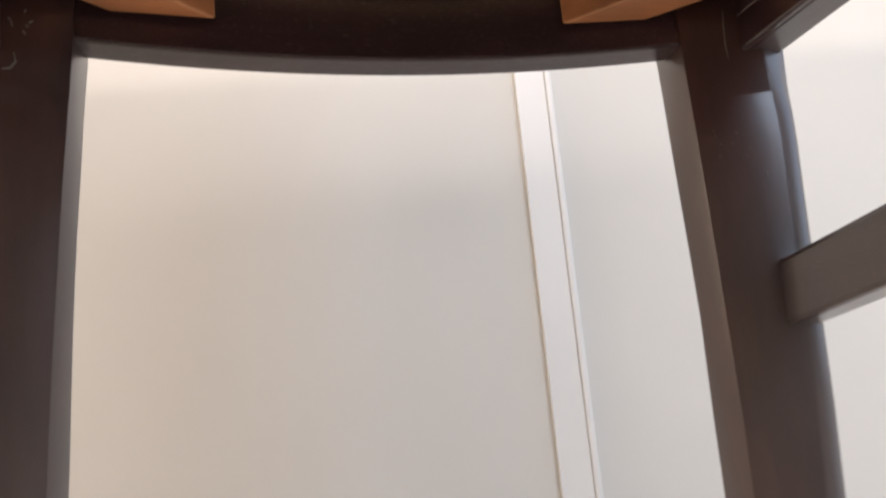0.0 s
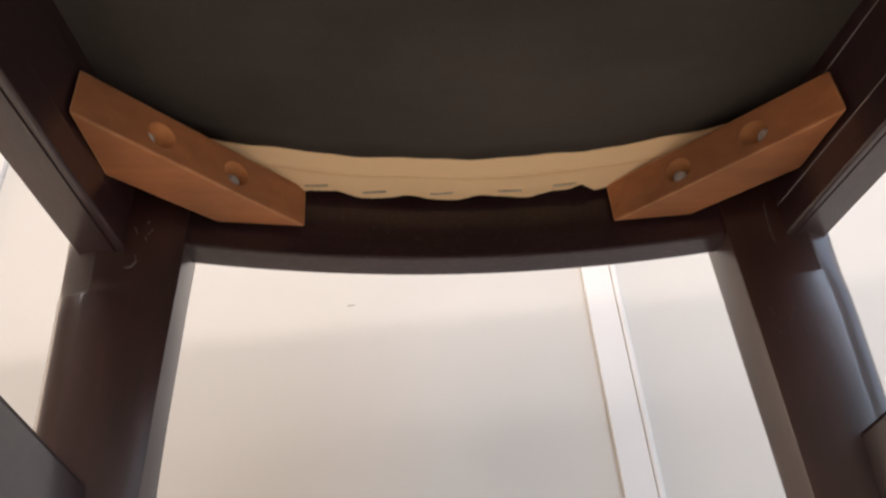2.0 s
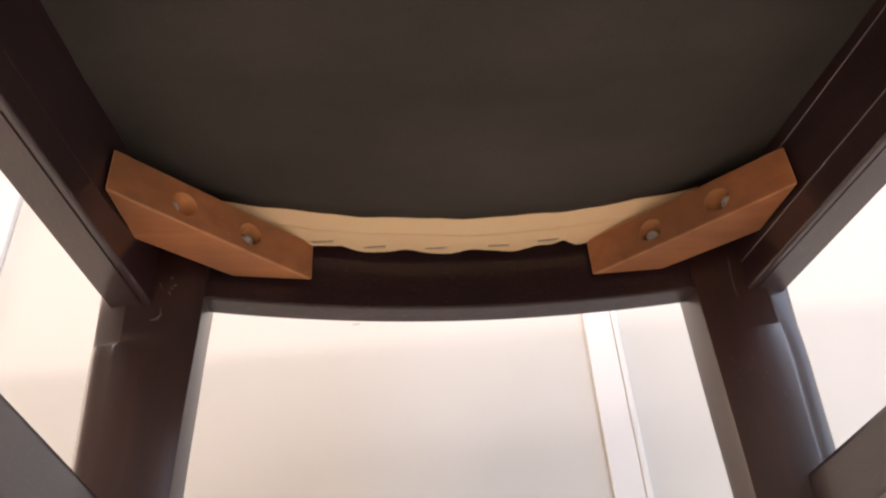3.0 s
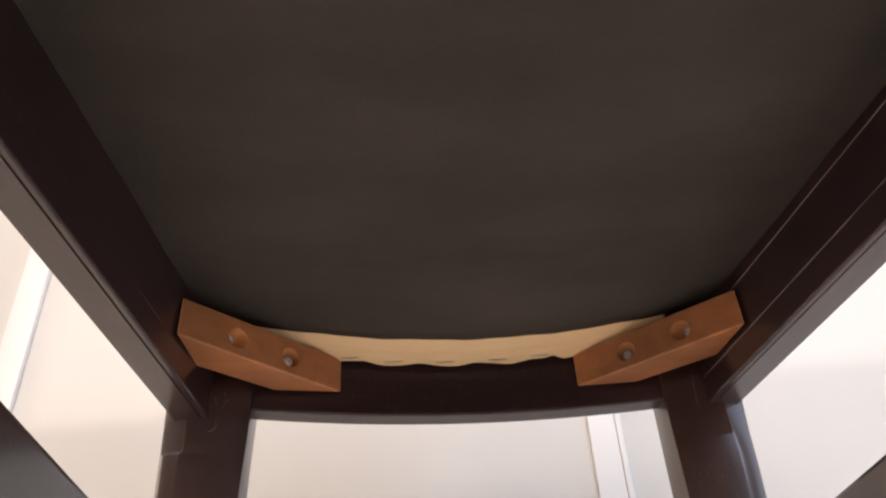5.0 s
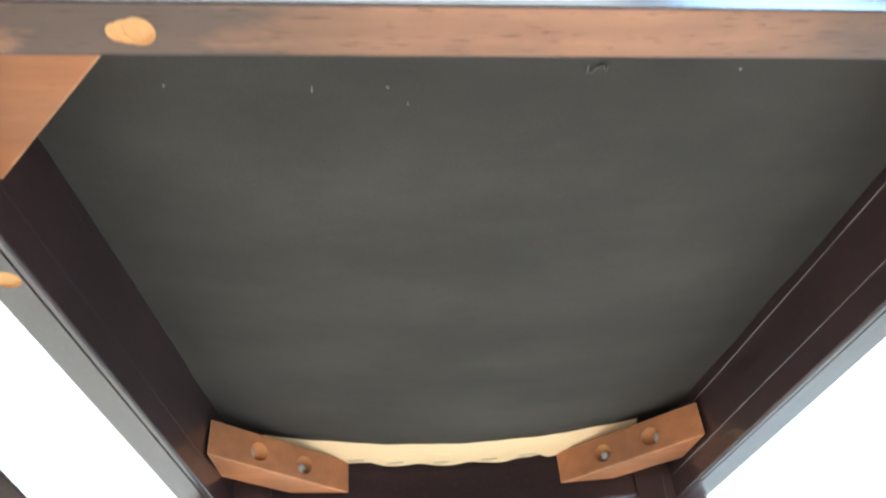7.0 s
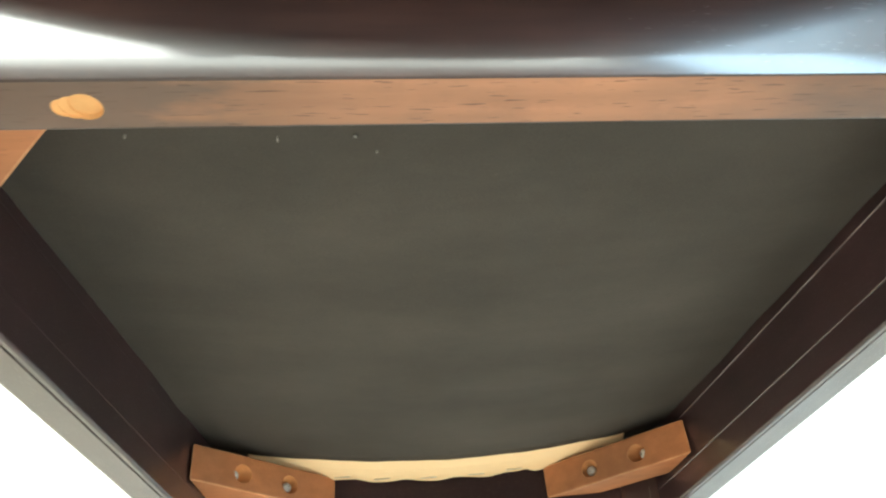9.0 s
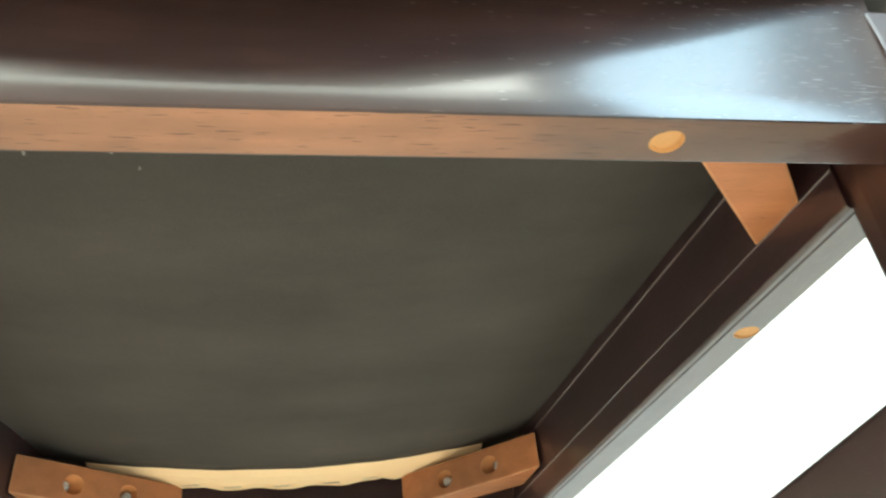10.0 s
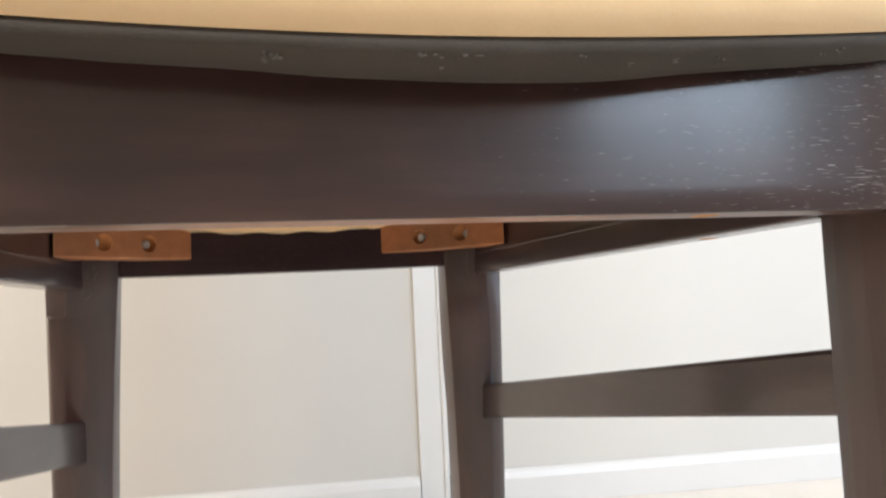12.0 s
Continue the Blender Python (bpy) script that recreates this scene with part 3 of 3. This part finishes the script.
def cover_low(u, v):
    p = seat_place(u, v, cover_edge, -0.0016, 0.0006, -0.002)
    wave = noise.noise(Vector((p.x * 9, p.y * 26, 0.3))) * 0.0017 + noise.noise(Vector((p.x * 30, p.y * 60, 1.3))) * 0.0006
    # loose folds of the cloth along the front and the rear
    wave -= 0.0009 * math.exp(-((p.y - 0.0325 + 1.05 * (p.x + 0.012) ** 2) / 0.0045) ** 2) * max(0, 1 - (p.x / 0.15) ** 2)
    wave -= 0.0007 * math.exp(-((p.y - 0.2985 + 0.19 * max(0, p.x - 0.01)) / 0.0040) ** 2) * max(0, 1 - ((p.x - 0.06) / 0.10) ** 2)
    wave -= 0.0006 * math.exp(-((p.y - 0.3220 + 0.16 * p.x) / 0.0050) ** 2) * max(0, 1 - ((p.x - 0.03) / 0.12) ** 2)
    p.z += wave * min(1, (1 - abs(u)) * 8) * min(1, (1 - v) * 10)
    return p


part("seat_board", grid_solid(steps(-1, 1, 25), NV,
                              lambda u, v: seat_place(u, v, lambda x: back_face(x) + 0.014, 0.0006, -0.003, -0.003),
                              lambda u, v: seat_place(u, v, lambda x: back_face(x) + 0.014, 0.0120, -0.003, -0.003)), M_PLY, chair, "dark plywood seat board")
part("dust_cover", grid_solid(NU, NV, cover_low, lambda u, v: seat_place(u, v, cover_edge, 0.0004 + 0.0030 * max(0, 1 - v * 80), 0.0006, -0.002)), M_DUST, chair,
     "black dusty non-woven cover stapled under the seat", smooth=True)


def hem_edge(x):
    """The cut lower edge of the hem: scalloped between the staples, with a notch near one end."""
    wave = 0.0012 * math.cos(144.4 * (x + 0.005)) + 0.0004 * math.sin(x * 320 + 0.4) + 0.0005 * noise.noise(Vector((x * 330, 0.2, 0))) + 0.0004 * noise.noise(Vector((x * 900, 0.7, 0)))
    return back_face(x) - 0.0063 + wave - 0.0042 * math.exp(-((x - 0.0715) / 0.0050) ** 2)


def hem_low(x, k):
    y0, y1 = cover_edge(x) - 0.012, back_face(x) - 0.0063
    y = y0 + k * (y1 - y0) + (hem_edge(x) - y1) * max(0, (k - 0.74) / 0.26)
    # a folded layer ends in a sharp crease along the middle; below it the cloth is drawn down to the staples
    crease = 0.655 + 0.012 * math.sin(x * 60) + 0.012 * noise.noise(Vector((x * 35, 5.0, 0)))
    over = 1 / (1 + math.exp((k - crease) / 0.005))
    fold = -0.0016 * over * min(1, max(0, (k - 0.37) / 0.2)) + 0.0030 * math.exp(-((k - crease) / 0.018) ** 2)
    fold += -0.0004 - 0.0082 * max(0, (k - 0.34) / 0.66)
    fold += noise.noise(Vector((x * 34, y * 60, 2.0))) * 0.00035 * min(1, max(0, (k - 0.34) / 0.1)) + noise.noise(Vector((x * 150, y * 90, 4.0))) * 0.00012
    fold += 0.0006 * max(0, (k - 0.8) / 0.2) * math.cos(144.4 * (x + 0.005) + math.pi)
    return Vector((x, y, seat_z(x) + fold))


hem = part("fabric_hem", grid_solid(steps(-0.148, 0.148, 150), [*steps(0, 0.56, 12), *steps(0.58, 0.74, 22), *steps(0.76, 1, 12)], hem_low,
                                    lambda x, k: Vector((x, hem_low(x, k).y, seat_z(x) + 0.0004))), M_CREAM_LIT, chair, "cream fabric hem stapled under the seat", smooth=True)


def staple(x, tilt):
    """A flat-crowned wire staple pressed into the hem."""
    y = hem_edge(x) - 0.0036
    z = hem_low(x, 0.90).z - 0.0005
    bm = bmesh.new()
    pts = [(x - 0.0066, y, z + 0.002), (x - 0.0064, y, z), (x + 0.0064, y - tilt, z), (x + 0.0066, y - tilt, z + 0.002)]
    w, d = 0.00048, 0.00026
    loops = []
    for p in pts:
        loops.append([bm.verts.new((p[0], p[1] + a, p[2] + b)) for a, b in ((-w, -d), (w, -d), (w, d), (-w, d))])
    for a, b in zip(loops, loops[1:]):
        for i in range(4):
            bm.faces.new((a[i], a[(i + 1) % 4], b[(i + 1) % 4], b[i]))
    part("staple", bm, M_STEEL, hem)


for x, tilt in ((-0.0778, 0.0005), (-0.0460, 0.0013), (-0.0082, 0.0013), (0.0307, 0.0009), (0.0617, 0.0020)):
    staple(x, tilt)

part("seat_cushion", grid_solid(NU, NV,
                                lambda u, v: seat_place(u, v, lambda x: back_face(x) + 0.010, 0.0125 - 0.0100 * max(0, 1 - v * 30), 0.0015, 0.0015),
                                lambda u, v: seat_place(u, v, lambda x: back_face(x) + 0.010, 0.020 + 0.040 * (max(0, 1 - abs(u) ** 6) * max(0, 1 - abs(2 * v - 1) ** 8)) ** 0.4,
                                                        0.0035, 0.003)),
     M_CREAM, chair, "cream upholstered seat cushion", smooth=True)

# the back: a bowed panel and crest between the posts


def back_slab(z0, z1, name, label, thick):
    def face(u, z, off):
        k = max(0.0, (z - 0.44) / 0.46)
        half = 0.148 + 0.030 * k if name == "back_panel" else 0.222
        x = u * half
        y = 0.4010 + 0.085 * k ** 1.15 + 0.020 * (1 - u * u) + off
        rise = 0.014 * (1 - u * u) if z >= z1 - 1e-6 and name == "crest_rail" else 0
        return Vector((x, y + (0.024 if name == "crest_rail" else 0), z + rise))
    part(name, grid_solid(steps(-1, 1, 25), steps(z0, z1, 8), lambda u, z: face(u, z, 0.004), lambda u, z: face(u, z, thick)), M_DARK_Z, chair, label)


back_slab(0.462, 0.745, "back_panel", "dark wooden back panel", 0.014)
back_slab(0.735, 0.80, "crest_rail", "wide bowed dark crest rail", 0.024)

# glue, dust and scuffs under the seat


def blob(place, sx, sy, turn, seed, thick=0.0016):
    """A flat ragged fleck lying under the cover."""
    rnd = random.Random(seed)
    bm = bmesh.new()
    n = 10
    ring = []
    for i in range(n):
        a = 2 * math.pi * i / n
        r = 0.6 + 0.6 * rnd.random()
        x, y = sx * r * math.cos(a), sy * r * math.sin(a)
        c, d = math.cos(radians(turn)), math.sin(radians(turn))
        ring.append(Vector(place) + Vector((c * x - d * y, d * x + c * y, 0)))
    lo = [bm.verts.new(q) for q in ring]
    hi = [bm.verts.new(q + Vector((0, 0, thick))) for q in ring]
    bm.faces.new(lo)
    bm.faces.new(hi)
    for i in range(n):
        bm.faces.new((lo[i], lo[(i + 1) % n], hi[(i + 1) % n], hi[i]))
    return bm


dust_cover = [o for o in chair.children if o.name == "dust_cover"][0]


def thread(points, radius):
    """A thin round strand through points."""
    bm = bmesh.new()
    loops = []
    for i, q in enumerate(points):
        a, b = Vector(points[max(0, i - 1)]), Vector(points[min(len(points) - 1, i + 1)])
        rot = (b - a).to_track_quat("Z", "Y")
        r = radius * (0.55 if i in (0, len(points) - 1) else 1.0)
        loops.append([bm.verts.new(Vector(q) + rot @ Vector((r * math.cos(k * math.pi / 3), r * math.sin(k * math.pi / 3), 0))) for k in range(6)])
    for a, b in zip(loops, loops[1:]):
        for k in range(6):
            bm.faces.new((a[k], a[(k + 1) % 6], b[(k + 1) % 6], b[k]))
    bm.faces.new(loops[0][::-1])
    bm.faces.new(loops[-1])
    return bm


FLECKS = [(-0.1453, 0.0200, 0.8, 1.4, 10), (-0.0850, 0.0182, 0.7, 2.6, 5), (-0.0540, 0.0155, 1.2, 0.9, 30), (-0.0455, 0.0245, 0.8, 0.9, 0),
          (0.0938, 0.0069, 1.5, 1.1, 20)]
for i, (x, y, a, b, turn) in enumerate(FLECKS):
    part("fleck", blob((x, y, seat_z(x) - 0.0026), a * 0.00055, b * 0.00055, turn, i), M_FLECK, dust_cover, "pale dust fleck")
# x, y, spread along and across in millimetres, number of specks
SCUFFS = [(-0.0390, -0.0905, 1.4, 1.0, 7), (-0.0405, -0.0885, 0.6, 0.8, 3), (0.0113, -0.0885, 0.25, 0.9, 4), (0.0050, -0.0940, 4.0, 0.5, 6),
          (0.0200, -0.0942, 4.5, 0.5, 8), (0.0445, -0.0895, 1.8, 0.5, 6), (0.0536, -0.0865, 0.5, 1.3, 5), (0.0562, -0.0920, 1.0, 0.5, 3),
          (0.0760, -0.0870, 0.9, 1.0, 5), (0.0928, -0.0865, 0.6, 1.1, 5), (0.1120, -0.0840, 1.5, 1.4, 4), (0.1650, -0.0780, 3.5, 0.8, 7)]
seed = 100
for x, y, wide, deep, count in SCUFFS:
    rnd = random.Random(seed)
    for k in range(count):
        seed += 1
        px, py = x + rnd.gauss(0, wide * 0.0008), y + rnd.gauss(0, deep * 0.0008)
        py = max(py, lip(px) + 0.0012)
        low = seat_z(px) - 0.0020 + under(px, py)
        part("scuff", blob((px, py, low), rnd.uniform(0.00025, 0.0008), rnd.uniform(0.0002, 0.0005), rnd.uniform(-30, 80), seed, 0.0009), M_SCUFF, dust_cover, "pale scuff")


zt, tx = seat_z(0.025) - 0.0022, 0.0090
part("pale_thread", thread([(tx + x, y, zt) for x, y in ((0.0185, 0.0030), (0.0188, 0.0066), (0.0205, 0.0068), (0.0225, 0.0041), (0.0250, 0.0036), (0.0265, 0.0066), (0.0268, 0.0031))], 0.0005), M_SCUFF, dust_cover, "loose pale thread")
left_leg, right_leg = [o for o in chair.children if o.name.startswith("back_leg")]
part("glue_bead", thread([(-0.1651, 0.3944, 0.3753), (-0.1645, 0.3951, 0.3715), (-0.1665, 0.3952, 0.3686), (-0.1696, 0.3948, 0.3679)], 0.0006), M_SCUFF, left_leg, "dried pale glue")
for x, y, z, dx, dz in ((-0.1608, 0.3932, 0.3940, 0.0005, 0.0008), (-0.1659, 0.3926, 0.3882, -0.0006, 0.0020), (-0.1587, 0.3938, 0.3892, 0.0008, 0.0006),
                        (-0.1611, 0.3937, 0.3843, -0.0006, 0.0010), (-0.1600, 0.3937, 0.3872, 0.0006, -0.0004), (-0.1669, 0.3926, 0.3901, -0.0004, 0.0006)):
    part("glue_bead", thread([(x - dx, y, z - dz), (x, y - 0.0003, z), (x + dx, y, z + dz)], 0.0005), M_SCUFF, left_leg, "dried pale glue")
part("glue_bead", thread([(0.1655, 0.3894, 0.3985), (0.1650, 0.3903, 0.3896), (0.1648, 0.3911, 0.3807), (0.1656, 0.3917, 0.3730)], 0.00035), M_SCUFF, right_leg, "dried pale glue along the joint")
# small nicks in the lacquer of one leg
for x, y, z in ((0.1551, 0.3988, 0.3372), (0.1555, 0.3988, 0.3347), (0.1574, 0.3984, 0.3302), (0.1566, 0.3995, 0.3242), (0.1626, 0.3964, 0.3296), (0.1649, 0.3952, 0.3350),
                (0.1703, 0.3944, 0.3266), (0.1684, 0.3954, 0.3230), (0.1759, 0.3923, 0.3313), (0.1768, 0.3938, 0.3138), (0.1769, 0.3940, 0.3122)):
    part("nick", thread([(x - 0.0002, y - 0.0001, z + 0.0008), (x, y, z), (x + 0.0003, y + 0.0002, z - 0.0008)], 0.00022), M_SCUFF, right_leg, "pale nick in the lacquer")
